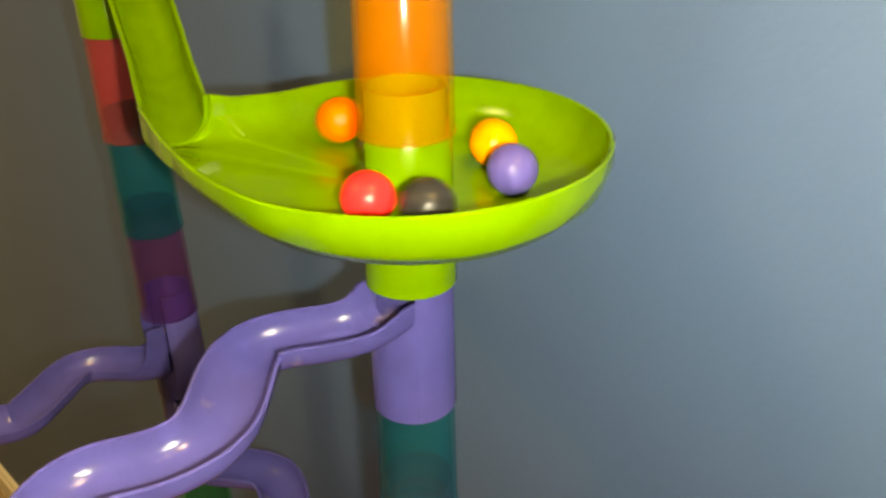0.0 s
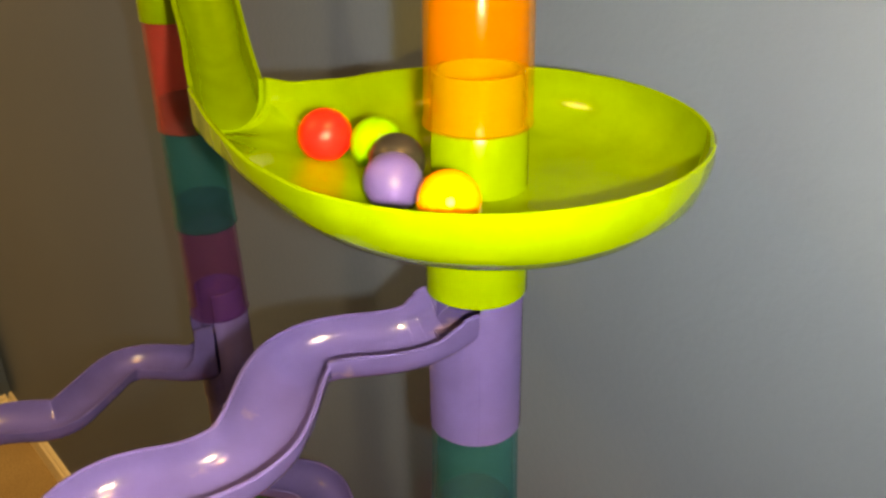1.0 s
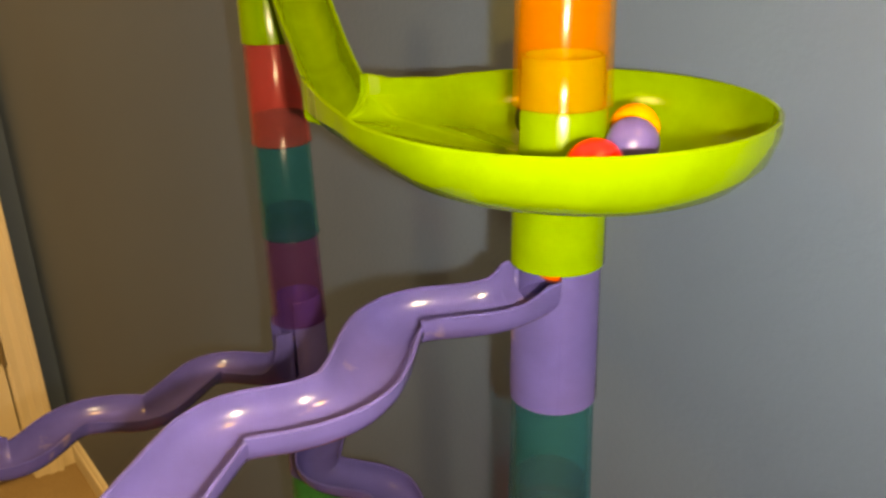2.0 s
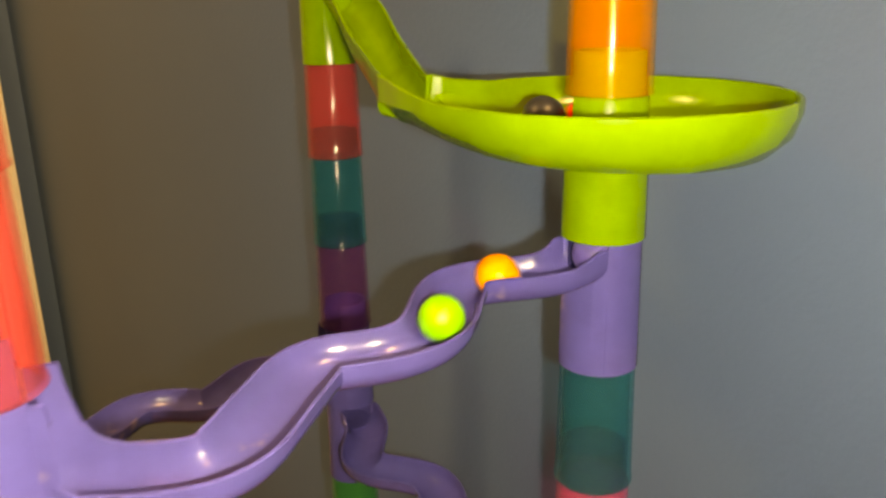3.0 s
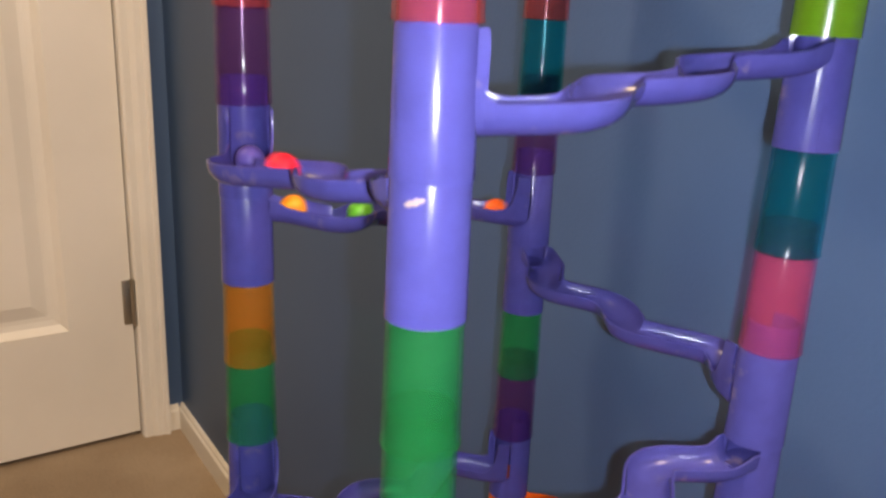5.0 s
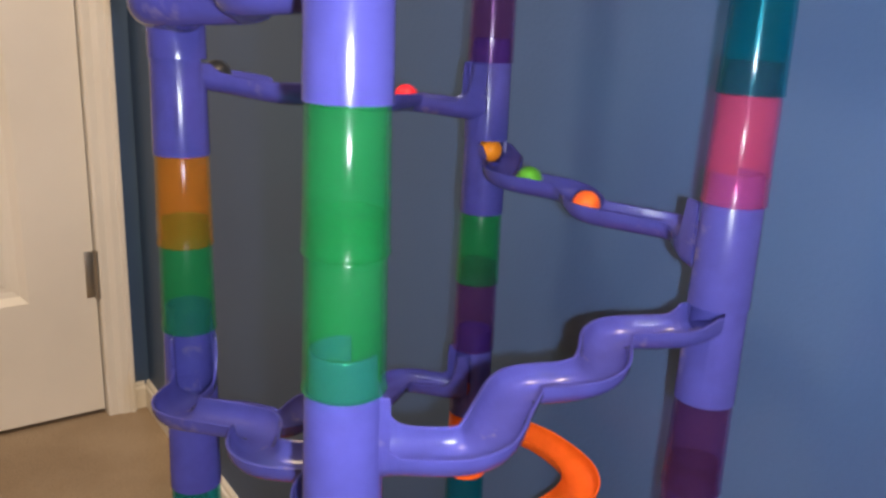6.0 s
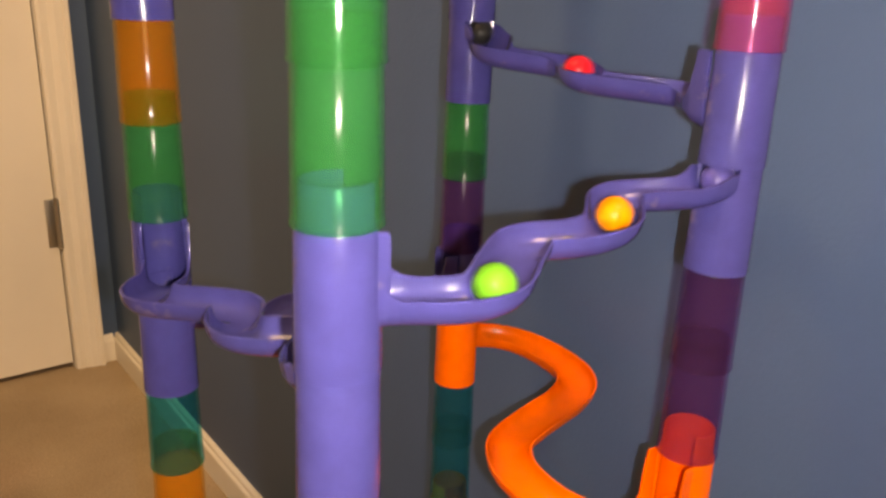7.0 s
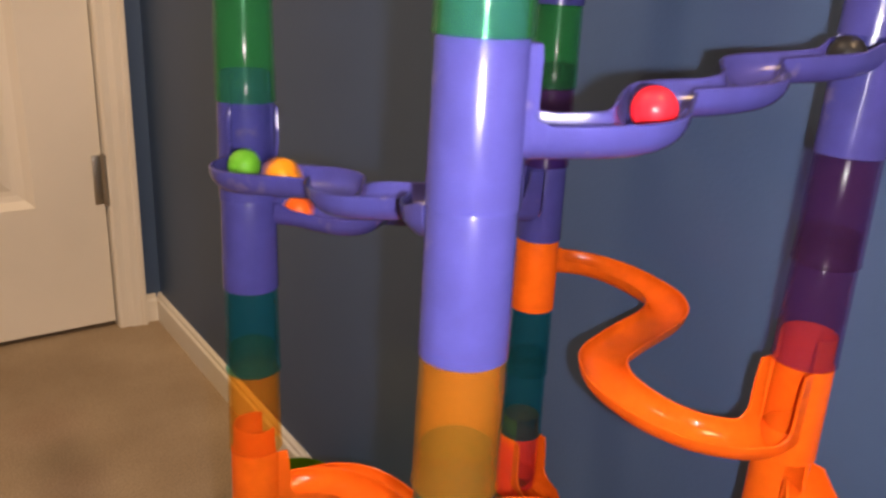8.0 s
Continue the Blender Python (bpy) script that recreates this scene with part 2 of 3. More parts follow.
def thicken(bm):
    for v in bm.verts:
        v.co.x, v.co.y = v.co.x * GIRTH, v.co.y * GIRTH
    return bm


def tube_body():
    bm = bmesh.new()
    shell(bm, [(0.0128, -STEP), (0.0133, -STEP + 0.0004), (0.0133, -STEP + 0.0010), (0.0130, -STEP + 0.0016), (0.01285, -STEP + 0.012), (0.0123, -0.0012), (0.0118, 0), (0.0109, 0), (0.0110, -0.012), (0.0116, -STEP + 0.015), (0.0117, -STEP)])
    return thicken(bm)


def tube_spigot():
    bm = bmesh.new()
    shell(bm, [(0.0112, 0.0002), (0.0109, 0.0135), (0.0097, 0.0135), (0.0098, -0.001), (0.0108, -0.001)])
    return thicken(bm)


def sleeve_mesh(slot_angle, rim, floor_z=None):
    """A column piece with a slot on one side, cut down from its top to the hollow of the channel whose rim lies at rim."""
    bm = bmesh.new()
    half, a = 52, 0.0100
    steps = [-half - 0.4, *np.linspace(-half, half, 25), half + 0.4, *np.linspace(half + 4, 360 - half - 4, 54)]
    rings = []
    for d in steps:
        c, sn = math.cos(radians(slot_angle + d)), math.sin(radians(slot_angle + d))
        if abs(d) <= half:
            u = min(1.0, abs(0.0126 * math.sin(radians(d))) / a)
            z = rim - DEEP * (1 - u * u) ** 0.42 - 0.0007
            ring = [(0.0129, -STEP), (0.0126, z - 0.0003), (0.0124, z), (0.0114, z), (0.0112, z - 0.0003), (0.0117, -STEP)]
        else:
            ring = [(0.0129, -STEP), (0.0123, -0.0012), (0.0119, 0), (0.0107, 0), (0.0106, -0.0012), (0.0117, -STEP)]
        rings.append([(r * c, r * sn, z) for r, z in ring])
    loft(bm, rings, True, True)
    shell(bm, [(0.0112, -0.001), (0.0110, 0.0128), (0.0106, 0.0135), (0.0100, 0.0135), (0.0098, -0.001)], slot_angle + half, slot_angle + 360 - half)
    if floor_z is not None:
        shell(bm, [(0.0005, floor_z - 0.0012), (0.0118, floor_z - 0.0005), (0.0118, floor_z + 0.001), (0.0005, floor_z)])
    return thicken(bm)


# half a dozen bends of the purple channel: its swing to the right of its run, and its fall
SWING_S = [0.08 + 0.06 * i for i in range(15)]
SWING = [0, 0.0027, 0.0135, 0.0164, 0.0073, -0.0026, -0.0025, 0.0008, 0.0082, -0.0004, -0.0068, -0.0163, -0.0167, -0.0096, 0]
# the orange channel leaves and meets its columns sideways: share of its length, share of the span, swing to the left
LOOP_U = [0, 0.06, 0.12, 0.20, 0.28, 0.36, 0.42, 0.46, 0.50, 0.55, 0.60, 0.66, 0.74, 0.82, 0.89, 0.94, 1]
LOOP_ALONG = [0, 0.0, 0.04, 0.13, 0.26, 0.38, 0.45, 0.482, 0.50, 0.525, 0.56, 0.63, 0.74, 0.85, 0.94, 0.99, 1]
LOOP_SWING = [0, 0.014, 0.028, 0.039, 0.0425, 0.039, 0.028, 0.015, 0.0, -0.020, -0.038, -0.049, -0.053, -0.050, -0.040, -0.026, 0]
FALL_S = [0.05, 0.275, 0.5, 0.725, 0.95]
FALL = {"purple": [-0.0042, -0.0108, -0.0159, -0.0195, -0.0238], "orange": [-0.0140, -0.0182, -0.0224, -0.0266, -0.0308]}


def curve_at(keys, values, s):
    """A smooth curve through the values at the keys."""
    slopes = np.gradient(values, keys)
    s = min(max(s, keys[0]), keys[-1])
    i = min(max(int(np.searchsorted(keys, s)) - 1, 0), len(keys) - 2)
    h = keys[i + 1] - keys[i]
    u = (s - keys[i]) / h
    return float((2 * u ** 3 - 3 * u ** 2 + 1) * values[i] + (u ** 3 - 2 * u ** 2 + u) * h * slopes[i] + (3 * u ** 2 - 2 * u ** 3) * values[i + 1] + (u ** 3 - u ** 2) * h * slopes[i + 1])


DEEP = 0.0094
BEND_S = [i / 200 for i in range(201)]
BEND = [sum(curve_at(SWING_S, SWING, t + d) * w for d, w in ((-0.05, 1), (-0.025, 2), (0, 3), (0.025, 2), (0.05, 1))) / 9 * 1.12 for t in BEND_S]
TURNS = ["R", "B", "A", "C"]


def channel_ends(k):
    return COLUMN[TURNS[k % 4]], COLUMN[TURNS[(k + 1) % 4]]


def channel_point(k, s, lift=0.0):
    """The middle of channel k's rim plane at s, 0 to 1 from its upper to its lower column."""
    kind = "orange" if k >= 7 else "purple"
    (x0, y0), (x1, y1) = channel_ends(k)
    dx, dy = (x1 - x0) / SIDE, (y1 - y0) / SIDE
    if kind == "purple":
        w, along = float(np.interp(s, BEND_S, BEND)), s
    else:
        w, along = -curve_at(LOOP_U, LOOP_SWING, s), curve_at(LOOP_U, LOOP_ALONG, s)
    z = level(k) + curve_at(FALL_S, FALL[kind], s)
    return Vector((x0 + (x1 - x0) * along + dy * w, y0 + (y1 - y0) * along - dx * w, z + lift))


def channel_mesh(k):
    bm = bmesh.new()
    edge = 0.0085 / SIDE if k < 7 else 0.037
    rings = []
    far = 1 - (edge if k < 7 else 0.018)
    for s in [*np.linspace(edge, 0.12, 46)[:-1], *np.linspace(0.12, 0.88, 73)[:-1], *np.linspace(0.88, far, 46)]:
        p = channel_point(k, s)
        q = channel_point(k, min(1, s + 0.002)) - channel_point(k, max(0, s - 0.002))
        side = Vector((q.y, -q.x, 0)).normalized()
        axis = channel_ends(k)[0 if s < 0.5 else 1]
        near, top = (Vector((p.x, p.y)) - Vector(axis)).length, level(k) - p.z
        # the walls rise along the sleeve as an ear, with a rounded foot
        if s < 0.5:
            f = max(0.0, min(1.0, (0.0215 - near) / 0.0090))
            lift = (top - 0.0006) * 0.62 * f * f
        else:
            ear, foot_r = 0.0147, 0.0085
            d = min(1.0, max(0.0, (near - ear) / foot_r))
            lift = foot_r * (1 - math.sqrt(1 - (1 - d) ** 2))
            up = max(0.0, min(1.0, (ear + 0.0004 - near) / 0.0012))
            lift += (top - 0.0012 - lift) * up * up * (3 - 2 * up)
        wide = 0.0108 if k >= 7 else 0.0100
        a, b = wide - (wide - 0.0097) * max(0.0, min(1.0, (0.0175 - near) / 0.007)), DEEP
        inner = [(a * math.cos(t), -b * math.sin(t) ** 0.85 if math.sin(t) > 0 else 0) for t in [math.pi * j / 12 for j in range(13)]]
        outer = [((a + 0.0014) * math.cos(t), -(b + 0.0013) * math.sin(t) ** 0.85 if math.sin(t) > 0 else 0) for t in [math.pi * j / 12 for j in range(13)]]
        ring = [(a + 0.0001, lift)] + inner[1:-1] + [(-a - 0.0001, lift), (-a - 0.0007, lift + 0.0004), (-a - 0.0014, lift)] + outer[-2:0:-1] + [(a + 0.0014, lift), (a + 0.0007, lift + 0.0004)]
        rings.append([p + side * u + Vector((0, 0, v)) for u, v in ring])
    loft(bm, rings)
    return bm


def heading(k):
    (x0, y0), (x1, y1) = channel_ends(k)
    return math.degrees(math.atan2(y1 - y0, x1 - x0))


def marble_track(k):
    colour, mat = ("orange", ORANGE) if k >= 7 else ("purple", PURPLE)
    label = "bright orange plastic snaking marble track between two columns" if k >= 7 else "scuffed purple plastic wavy marble track between two columns"
    track = tagged(new("marble_track"), label, "marble track", colour + " tracks of the marble run")
    start, end = TURNS[k % 4], TURNS[(k + 1) % 4]
    track.location = (*COLUMN[start], level(k))
    base = Vector((*COLUMN[start], level(k)))
    bm = channel_mesh(k)
    bmesh.ops.translate(bm, verts=bm.verts, vec=-base)
    part("channel", bm, mat, track)
    high, low = FALL[colour][0], FALL[colour][-1]
    turn = 90 if k >= 7 else 0
    part("upper_sleeve", sleeve_mesh(heading(k) + turn, high, high - DEEP), mat, track)
    end_sleeve = part("lower_sleeve", sleeve_mesh(heading(k) + 180 + turn, low), mat, track)
    end_sleeve.location = Vector((*COLUMN[end], level(k))) - base
    return track


for k in range(0, 11):
    marble_track(k)

TUBES = {
    "R": {-3: "amber", -2: "amber", 1: "teal", 2: "magenta", 5: "violet", 6: "violet", 9: "teal", 10: "red", 11: "amber", 12: "green", 13: "teal", 14: "red", 15: "violet", 16: "amber"},
    "B": {-4: "red", -3: "red", -2: "red", -1: "red", 2: "green", 3: "green", 6: "amber", 7: "teal", 10: "green", 11: "red", 12: "violet", 13: "amber", 14: "teal", 15: "red", 16: "green"},
    "A": {-3: "red", -2: "green", -1: "red", 0: "violet", 3: "amber", 4: "green", 7: "teal", 8: "amber", 11: "violet", 12: "red", 13: "green", 14: "amber", 15: "teal", 16: "red"},
    "C": {-1: "red", 0: "teal", 1: "violet", 4: "green", 5: "violet", 8: "teal", 9: "teal", 10: "red", 11: "amber", 12: "green", 13: "teal", 14: "red", 15: "violet", 16: "amber"},
}
made = {}
for key, stack in TUBES.items():
    for k, colour in stack.items():
        if colour not in made:
            made[colour] = tagged(new("tube"), "clear " + colour + " plastic tube in a marble run column", "tube", "tubes of the marble run")
            part("tube_body", tube_body(), TINT[colour], made[colour])
            part("spigot", tube_spigot(), TINT[colour], made[colour])
            place(made[colour], key, level(k))
        else:
            copy_thing(made[colour], Matrix.Translation((*COLUMN[key], level(k))))
        if (key, k) == ("C", -1):
            last = [o for o in scene.objects if o.name.startswith("spigot") and o.parent.location.xy == Vector(COLUMN["C"]) and abs(o.parent.location.z - level(-1)) < 1e-5]
            for o in last:
                bpy.data.objects.remove(o)


# flared feet on the carpet carry the four columns
def column_foot():
    bm = bmesh.new()
    top = level(17)
    shell(bm, [(0.034, 0.0), (0.034, 0.004), (0.026, 0.008), (0.0150, 0.014), (0.0126, top - 0.001), (0.0120, top), (0.0109, top), (0.0108, top + 0.0130), (0.0098, top + 0.0130), (0.0098, 0.012), (0.022, 0.004), (0.030, 0.0)])
    return tagged(part("column_foot", bm, PURPLE), "purple plastic flared foot of a marble run column on the carpet", "foot", "feet of the marble run")


foot = place(column_foot(), "B", 0)
for key in "RAC":
    copy_thing(foot, Matrix.Translation((*COLUMN[key], 0)))


def dish():
    bm = bmesh.new()
    shell(bm, [(0.0005, 0.0), (0.030, 0.0), (0.042, 0.030), (0.049, 0.085), (0.0480, 0.0855), (0.0470, 0.085), (0.0400, 0.032), (0.028, 0.003), (0.0005, 0.003)], n=64)
    ob = tagged(part("dish", bm, LIME), "lime green plastic dish lying on the carpet by the baseboard", "dish")
    ob.location = (0.178, 0.560, 0.0)


dish()


def scuff():
    """A beige scrape on the lower of the two joined purple sleeves of the front column."""
    bm = bmesh.new()
    rings = []
    for i in range(9):
        u = -1 + i / 4
        a = radians(-142 + 15 * u)
        w = 0.0011 * math.sqrt(max(0.02, 1 - u * u)) * (1 + 0.25 * math.sin(9 * u))
        z = -0.0058 + 0.0011 * u
        rings.append([((0.0126 * GIRTH + d) * math.cos(a), (0.0126 * GIRTH + d) * math.sin(a), z + v) for d, v in ((-0.0003, -w), (0.00012, -w * 0.8), (0.00012, w * 0.8), (-0.0003, w))])
    loft(bm, rings)
    return bm


SCRAPE = paint("beige_scrape", (0.30, 0.23, 0.20), (0.38, 0.29, 0.25), 0.7, 900.0, 0.3)
for ob in scene.objects:
    if ob.name.startswith("upper_sleeve") and (ob.parent.location - Vector((*COLUMN["B"], level(1)))).length < 1e-4:
        part("scrape", scuff(), SCRAPE, ob, "beige scrape mark")
        break


# the funnel with its slide
def funnel():
    thing = tagged(new("funnel"), "lime green plastic funnel bowl with a curved slide", "marble funnel")
    base = Vector((*COLUMN["R"], level(-1)))
    thing.location = base
    wide = 0.0570
    # the outline by angle: round, but drawn out into the two walls of the slide, which rise from the rim
    out_a = [85, 91, 97, 102.5, 106, 109, 111, 113, 128, 135, 143, 150.6, 159, 167, 174, 180]
    out_r = [wide, wide, 0.0582, 0.0596, 0.0607, 0.0623, 0.0640, 0.0668, 0.0778, 0.0721, 0.0670, 0.0631, 0.0602, 0.0583, 0.0573, wide]
    rise_a = [85, 91, 102, 109, 113, 128, 135, 150.6, 160, 167, 180]
    rise = [0, 0, 0.0010, 0.0020, 0.0035, 0.0055, 0.0042, 0.0017, 0.0006, 0, 0]
    mouth = (113.0, 128.0)

    def rim_point(a):
        r = curve_at(out_a, out_r, a)
        return Vector((r * math.cos(radians(a)), r * math.sin(radians(a)), curve_at(rise_a, rise, a)))

    gate = rim_point(mouth[0]), rim_point(mouth[1])
    rings = []
    for a in sorted([*range(-180, 108, 2), *np.linspace(108, 133, 101), *range(134, 180, 2)]):
        c, sn = math.cos(radians(a)), math.sin(radians(a))
        open_wall = 1.0
        if mouth[0] < a < mouth[1]:
            g, h = gate
            e = h - g
            v = (g.x * sn - g.y * c) / (e.y * c - e.x * sn)
            r, top = math.hypot(g.x + e.x * v, g.y + e.y * v), g.z + e.z * v
            open_wall = 1 - max(0.0, 1 - (2 * v - 1) ** 2) ** (0.27 if v > 0.5 else 0.38)
        else:
            p = rim_point(a) if a > 85 else Vector((wide, 0, 0))
            r, top = math.hypot(p.x, p.y), p.z
        deep = float(np.interp(a, [-180, -150, -110, 85, 112, 125, 140, 160, 180], [0.86, 0.93, 1, 1, 0.68, 0.60, 0.62, 0.76, 0.86]))
        foot = -0.0150 * deep
        inner = [(r - 0.0165, foot), (r - 0.0088, foot + 0.0016), (r - 0.0038, foot + 0.0058), (r - 0.0017, -0.003), (r - 0.0013, top), (r - 0.0006, top + 0.0005)]
        outer = [(r, top), (r + 0.0001, -0.0035), (r - 0.0020, foot + 0.0045), (r - 0.0075, foot - 0.0008), (r - 0.016, foot - 0.0026)]
        inner = [(p, foot + (z - foot) * open_wall) for p, z in inner]
        outer = [(p, foot - 0.0014 + (z - foot + 0.0014) * open_wall if z > foot - 0.0014 else z * open_wall + (foot - 0.0014) * (1 - open_wall)) for p, z in outer]
        ring = outer + [(0.0118, -0.0186), (0.0118, -0.0160)] + inner
        rings.append([(p * c, p * sn, z) for p, z in ring])
    bm = bmesh.new()
    loft(bm, rings, True, True)
    part("bowl", bm, LIME, thing)
    # the collar in the middle, with the hole through which the balls fall
    bm = bmesh.new()
    shell(bm, [(0.0132, -0.0462), (0.0129, -0.0170), (0.0117, -0.0170), (0.0120, -0.0462)])
    shell(bm, [(0.0124, -0.0170), (0.0121, -0.0012), (0.0116, 0), (0.0106, 0), (0.0108, -0.0170)], 165, 165 + 265)
    shell(bm, [(0.0111, -0.0008), (0.0109, 0.0135), (0.0098, 0.0135), (0.0098, -0.0008)])
    part("collar", thicken(bm), LIME, thing)
    # the slide, by its two rims and the depth of its floor, from its column down to the bowl
    stations = [
        ((0.1745, 0.1745, 0.9055), (0.1955, 0.1745, 0.9055), 0.0135), ((0.1680, 0.1490, 0.8955), (0.1895, 0.1430, 0.8940), 0.0135),
        ((0.1592, 0.1220, 0.8835), (0.1795, 0.1140, 0.8818), 0.0135), ((0.1495, 0.0950, 0.8770), (0.1690, 0.0890, 0.8755), 0.0136),
        ((0.1420, 0.0765, 0.8738), (0.1622, 0.0720, 0.8713), 0.0132), ((*(gate[1].xy + base.xy), base.z + gate[1].z), (*(gate[0].xy + base.xy), base.z + gate[0].z), 0.0136)]
    n = len(stations)
    rings = []
    for i in range(49):
        t = i / 48 * (n - 1)
        left = Vector([curve_at(range(n), [st[0][c] for st in stations], t) for c in range(3)])
        right = Vector([curve_at(range(n), [st[1][c] for st in stations], t) for c in range(3)])
        b = curve_at(range(n), [st[2] for st in stations], t)
        mid, half = (left + right) / 2 - base, (right - left) / 2
        prof = []
        for grow, sink, sign in ((-0.0013, 0.0, 1), (0.0, 0.0013, -1)):
            for j in range(25):
                u = math.pi * j / 24
                c = math.cos(u) * sign
                d = max(0.0, math.sin(u)) ** (0.84 - (0.30 if c < 0 else 0.08) * (t / (n - 1)) ** 2)
                prof.append(mid + half * (1 + grow / half.length) * c + Vector((0, 0, -(b + sink) * d)))
        rings.append(prof)
    bm = bmesh.new()
    loft(bm, rings)
    part("slide", bm, LIME, thing)
    ob = part("slide_sleeve", sleeve_mesh(-90, -0.0065, -0.0160), LIME, thing)
    ob.location = Vector((*COLUMN["C"], level(-2))) - base
    return thing


funnel()


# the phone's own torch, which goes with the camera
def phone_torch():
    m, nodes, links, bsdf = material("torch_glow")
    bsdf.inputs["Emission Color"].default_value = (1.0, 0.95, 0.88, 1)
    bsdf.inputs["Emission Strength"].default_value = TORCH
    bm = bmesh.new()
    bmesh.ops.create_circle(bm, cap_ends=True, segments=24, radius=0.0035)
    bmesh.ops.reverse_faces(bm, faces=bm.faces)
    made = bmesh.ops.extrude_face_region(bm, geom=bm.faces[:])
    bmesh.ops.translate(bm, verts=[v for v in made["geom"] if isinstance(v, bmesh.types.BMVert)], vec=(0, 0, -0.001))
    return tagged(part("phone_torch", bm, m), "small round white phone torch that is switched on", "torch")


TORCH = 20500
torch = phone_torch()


# ---- the balls ----
def ball(colour):
    bm = bmesh.new()
    bmesh.ops.create_uvsphere(bm, u_segments=40, v_segments=24, radius=BALL)
    return tagged(part("ball", bm, BALLS[colour]), "glossy " + colour + " plastic ball rolling through the marble run", "ball", "balls in the marble run")


# in the funnel: seconds, degrees round it, distance from its middle; afterwards: seconds, track number and share of that track
ROUND = {
    "orange": [(0, 80, 0.0400), (0.2, 154, 0.0345), (0.4, 222, 0.0370), (0.5, 246, 0.0375), (0.6, 262, 0.0420), (0.8, 285, 0.0320), (1.0, 404, 0.033), (1.2, 448, 0.0326), (1.5, 478, 0.0208), (1.7, 500, 0.0208)],
    "green": [(0, 90, 0.168), (0.1, 93, 0.134), (0.2, 130, 0.0640), (0.3, 207, 0.0480), (0.4, 257, 0.0440), (0.5, 311, 0.0475), (0.6, 332, 0.0370), (0.8, 405, 0.034), (1.0, 482, 0.0276), (1.2, 500, 0.0300), (1.5, 415, 0.0215), (1.8, 299, 0.0208), (2.0, 400, 0.0208)],
    "yellow": [(0, 343, 0.0282), (0.2, 400, 0.029), (0.4, 490, 0.0235), (0.5, 518, 0.0217), (0.6, 536, 0.029), (0.8, 560, 0.0340), (1.0, 576, 0.0310), (1.2, 596, 0.0350), (1.5, 643, 0.0362), (1.8, 673, 0.0270), (2.0, 693, 0.0215), (2.2, 770, 0.0210), (2.3, 800, 0.0208)],
    "purple": [(0, 300, 0.0302), (0.2, 335, 0.0215), (0.4, 440, 0.023), (0.5, 473, 0.0232), (0.6, 500, 0.0250), (0.8, 530, 0.0290), (1.0, 542, 0.0275), (1.2, 567, 0.0300), (1.5, 621, 0.0372), (1.8, 636, 0.0290), (2.0, 646, 0.0215), (2.2, 655, 0.0210), (2.5, 770, 0.0208), (2.65, 820, 0.0208)],
    "red": [(0, 207, 0.0278), (0.2, 236, 0.0410), (0.4, 275, 0.0370), (0.5, 304, 0.0340), (0.6, 330, 0.0240), (0.8, 453, 0.0325), (1.0, 485, 0.0415), (1.2, 535, 0.0350), (1.5, 565, 0.0292), (1.8, 582, 0.0350), (2.0, 599, 0.0350), (2.2, 613, 0.0370), (2.6, 740, 0.0215), (2.95, 820, 0.0208)],
    "black": [(0, 237, 0.0320), (0.2, 273, 0.0420), (0.4, 322, 0.0285), (0.5, 390, 0.0235), (0.6, 425, 0.027), (0.8, 495, 0.0280), (1.0, 513, 0.0208), (1.2, 525, 0.0235), (1.5, 511, 0.0268), (1.8, 518, 0.0212), (2.0, 425, 0.0208), (2.1, 470, 0.0208), (2.2, 545, 0.0208), (2.6, 520, 0.0208), (3.3, 462, 0.0208), (3.5, 455, 0.0208), (3.7, 430, 0.0208)],
}
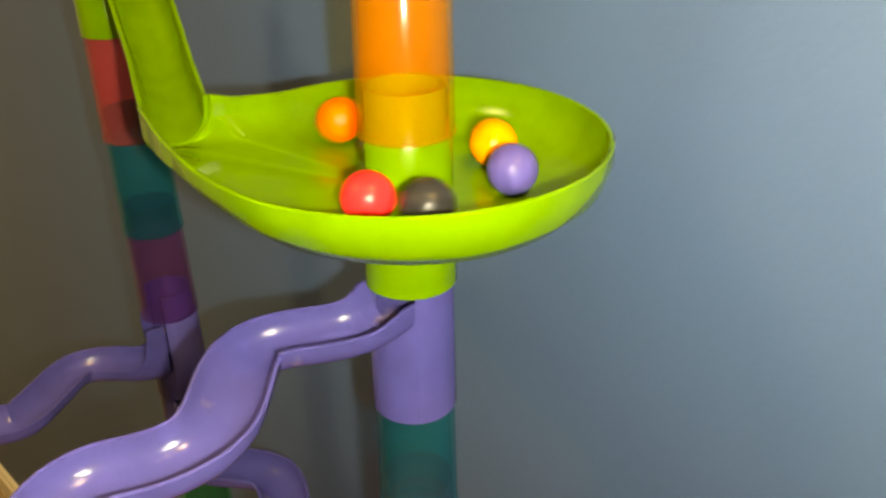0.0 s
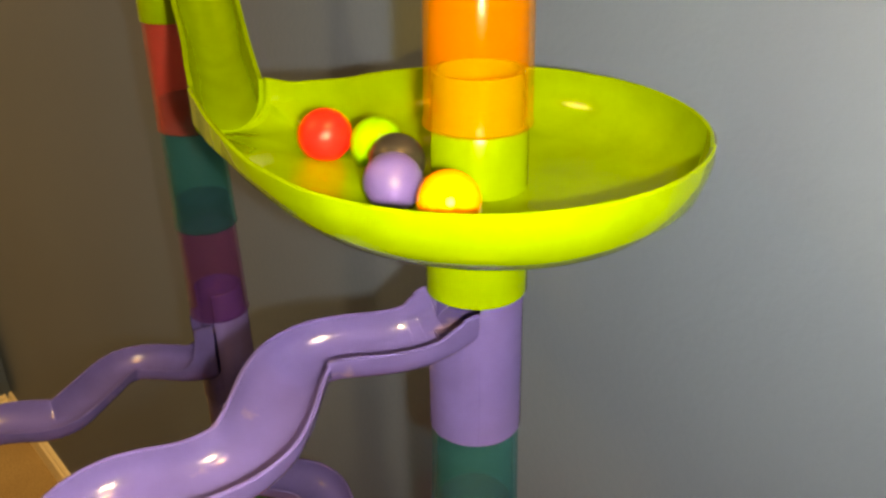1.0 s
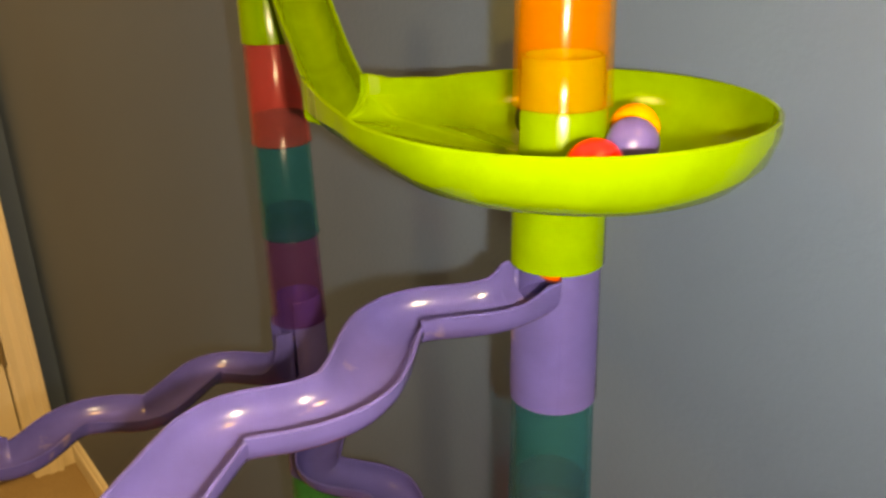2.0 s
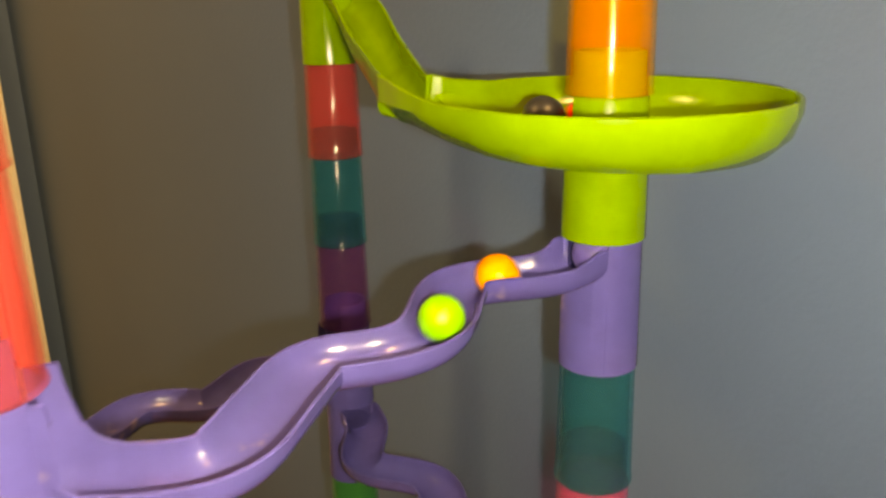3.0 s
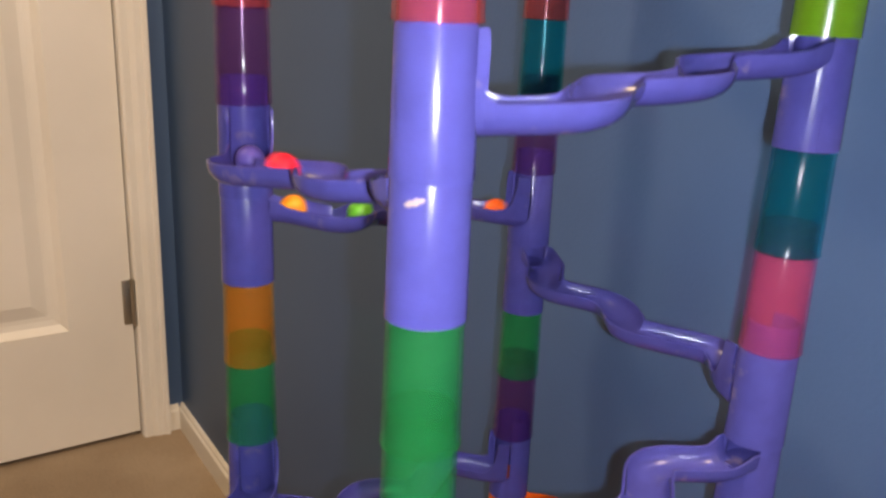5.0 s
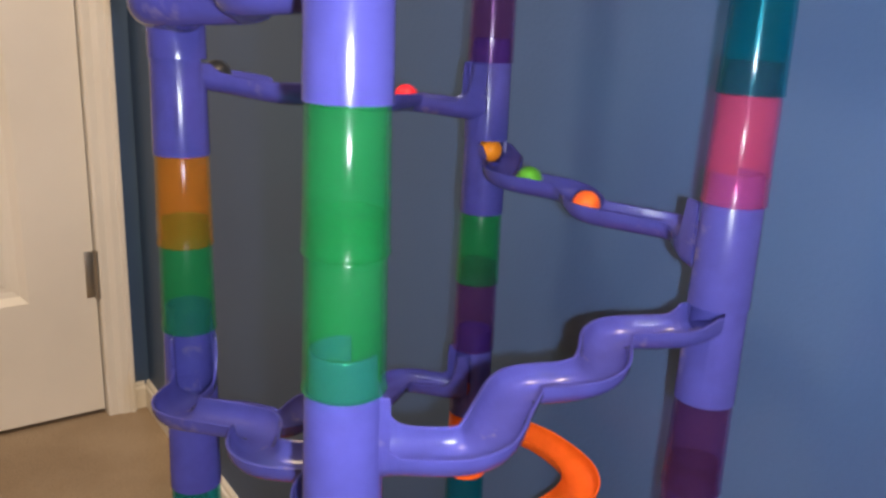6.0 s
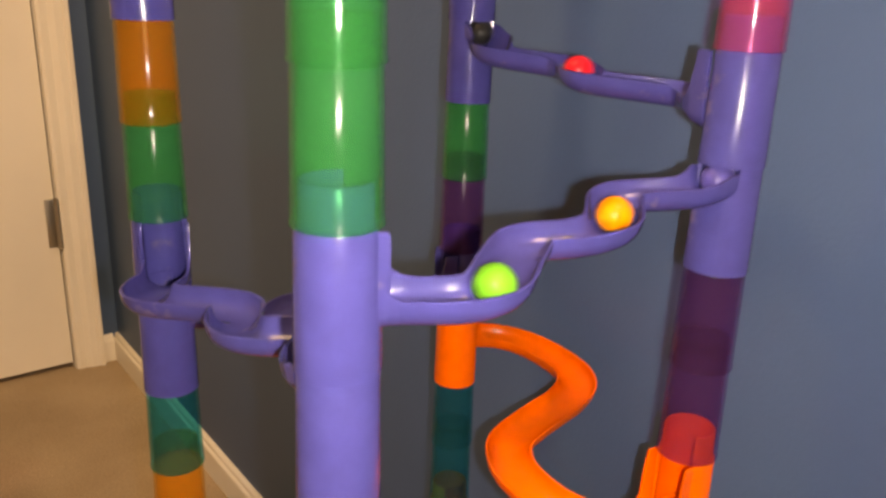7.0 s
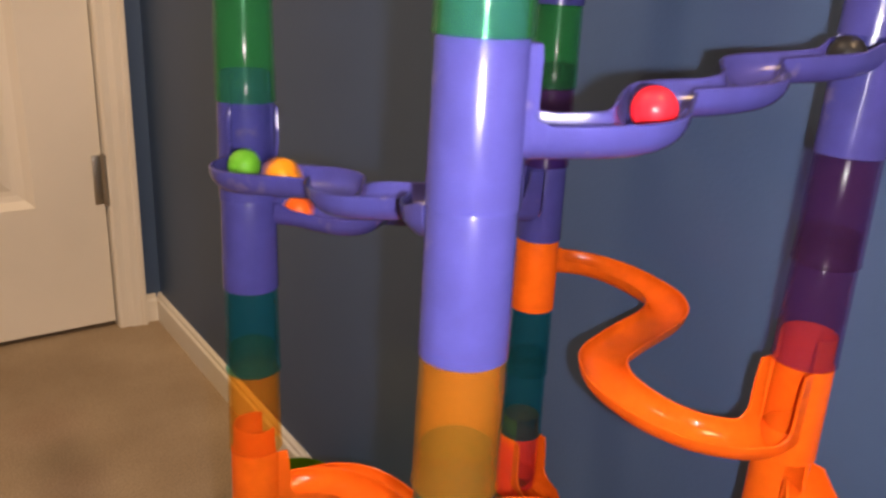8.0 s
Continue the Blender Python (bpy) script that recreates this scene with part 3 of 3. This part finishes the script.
RUN = {
    "orange": [(2.03, 0.0), (2.1, 0.04), (2.2, 0.14), (2.6, 0.55), (2.95, 0.97), (3.15, 1.05), (3.5, 1.445), (3.7, 1.70), (3.9, 1.91), (4.05, 2.02), (4.3, 2.2), (4.7, 2.62), (5.1, 2.97), (5.3, 3.0), (5.5, 3.05), (5.7, 3.145), (5.9, 3.41), (6.0, 3.545), (6.1, 3.64), (6.25, 3.95), (6.35, 4.02), (6.5, 4.285), (6.7, 4.62), (6.9, 4.88), (7.0, 4.97), (7.2, 5.1), (7.5, 5.505), (7.7, 5.87), (7.85, 6.01), (8, 6.13)],
    "green": [(2.2, 0.0), (2.4, 0.03), (2.9, 0.25), (3.3, 0.655), (3.5, 0.885), (3.65, 0.98), (3.8, 1.1), (4.0, 1.39), (4.2, 1.60), (4.5, 1.96), (4.8, 2.1), (5.3, 2.7), (5.5, 2.88), (5.6, 2.98), (5.7, 3.02), (5.9, 3.16), (6.0, 3.31), (6.1, 3.425), (6.3, 3.69), (6.45, 3.97), (6.5, 4.0), (6.7, 4.405), (6.9, 4.66), (7.0, 4.75), (7.1, 4.88), (7.3, 5.0), (7.5, 5.17), (7.7, 5.51), (8, 5.86)],
    "yellow": [(2.5, 0.0), (2.7, 0.04), (3.0, 0.19), (3.3, 0.475), (3.5, 0.70), (3.75, 0.97), (3.95, 1.06), (4.2, 1.355), (4.6, 1.95), (4.8, 2.03), (5.0, 2.13), (5.3, 2.39), (5.7, 2.87), (5.8, 2.98), (5.9, 3.02), (6.0, 3.03), (6.1, 3.1), (6.3, 3.3), (6.5, 3.605), (6.7, 3.97), (6.9, 4.205), (7.0, 4.345), (7.1, 4.50), (7.3, 4.80), (7.45, 5.0), (7.7, 5.29), (8, 5.67)],
    "purple": [(2.85, 0.0), (3.05, 0.03), (3.3, 0.15), (3.5, 0.335), (3.7, 0.585), (3.9, 0.80), (4.05, 0.98), (4.3, 1.1), (4.8, 1.7), (5.05, 1.97), (5.2, 2.05), (5.5, 2.42), (5.9, 2.9), (6.1, 3.0), (6.25, 3.08), (6.5, 3.415), (6.8, 3.92), (7.0, 4.04), (7.3, 4.13), (7.5, 4.33), (7.7, 4.635), (7.9, 4.93), (8, 4.99)],
    "red": [(3.15, 0.0), (3.3, 0.05), (3.5, 0.155), (3.7, 0.34), (3.9, 0.63), (4.0, 0.735), (4.2, 0.98), (4.5, 1.12), (5.0, 1.65), (5.3, 1.94), (5.4, 2.02), (5.5, 2.17), (5.7, 2.355), (6.0, 2.74), (6.1, 2.845), (6.25, 2.98), (6.5, 3.03), (6.7, 3.15), (6.9, 3.34), (7.0, 3.50), (7.1, 3.60), (7.35, 3.97), (7.5, 4.085), (7.7, 4.27), (8, 4.685)],
    "black": [(3.85, 0.0), (4.0, 0.05), (4.2, 0.26), (4.6, 0.8), (4.75, 0.98), (4.95, 1.08), (5.3, 1.45), (5.5, 1.66), (5.8, 1.97), (6.0, 2.1), (6.5, 2.62), (6.8, 2.97), (6.9, 3.0), (7.0, 3.05), (7.5, 3.61), (7.8, 3.97), (8, 4.085)],
}


def run_place(q):
    """A ball's middle on its way down: along each track, then down the column to the next."""
    k, s = int(q), q - int(q)
    lift = BALL - DEEP + 0.0003
    if s <= 0.94:
        return channel_point(k, s, lift)
    u = (s - 0.94) / 0.06
    a, b = channel_point(k, 0.94, lift), channel_point(k + 1, 0.0, lift)
    p = a.lerp(b, min(1, u / 0.45))
    p.z = a.z + (b.z - a.z) * max(0, (u - 0.35) / 0.65)
    return p


def round_place(angle, r):
    z = level(-1) - 0.0154 + BALL
    if r > 0.05:
        z += (r - 0.05) * 0.22
    x, y = COLUMN["R"]
    edge = max(0, r - 0.038)
    return Vector((x + r * math.cos(radians(angle)), y + r * math.sin(radians(angle)), z + min(0.004, edge * 0.5)))


def ball_rows(colour):
    first, run = ROUND[colour], RUN[colour]
    start = first[-1][0]
    rows = []
    for i in range(81):
        t = i / 10
        if t <= start:
            p = round_place(curve_at([r[0] for r in first], [r[1] for r in first], t), float(np.interp(t, [r[0] for r in first], [r[2] for r in first])))
        elif t < run[0][0]:
            u = (t - start) / (run[0][0] - start)
            a, b = round_place(*first[-1][1:]), run_place(0)
            p = a.lerp(b, min(1, u / 0.4))
            p.z = a.z + (b.z - a.z) * max(0, (u - 0.35) / 0.65)
        else:
            p = run_place(float(np.interp(t, [r[0] for r in run], [r[1] for r in run])))
        rows.append((t, p))
    out, turn, last = [], Matrix.Identity(3), rows[0][1]
    for t, p in rows:
        step = p - last
        if 0 < step.length:
            axis = Vector((-step.y, step.x, 0))
            if axis.length > 1e-6:
                turn = Matrix.Rotation(min(1.4, Vector((step.x, step.y)).length / BALL), 3, axis) @ turn
        out.append((t, Matrix.Translation(p) @ turn.to_4x4()))
        last = p
    return out


marbles = {colour: ball(colour) for colour in ROUND}


def motions():
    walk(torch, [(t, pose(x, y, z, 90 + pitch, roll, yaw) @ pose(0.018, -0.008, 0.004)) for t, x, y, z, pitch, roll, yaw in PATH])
    for colour, thing in marbles.items():
        walk(thing, ball_rows(colour))


motions()
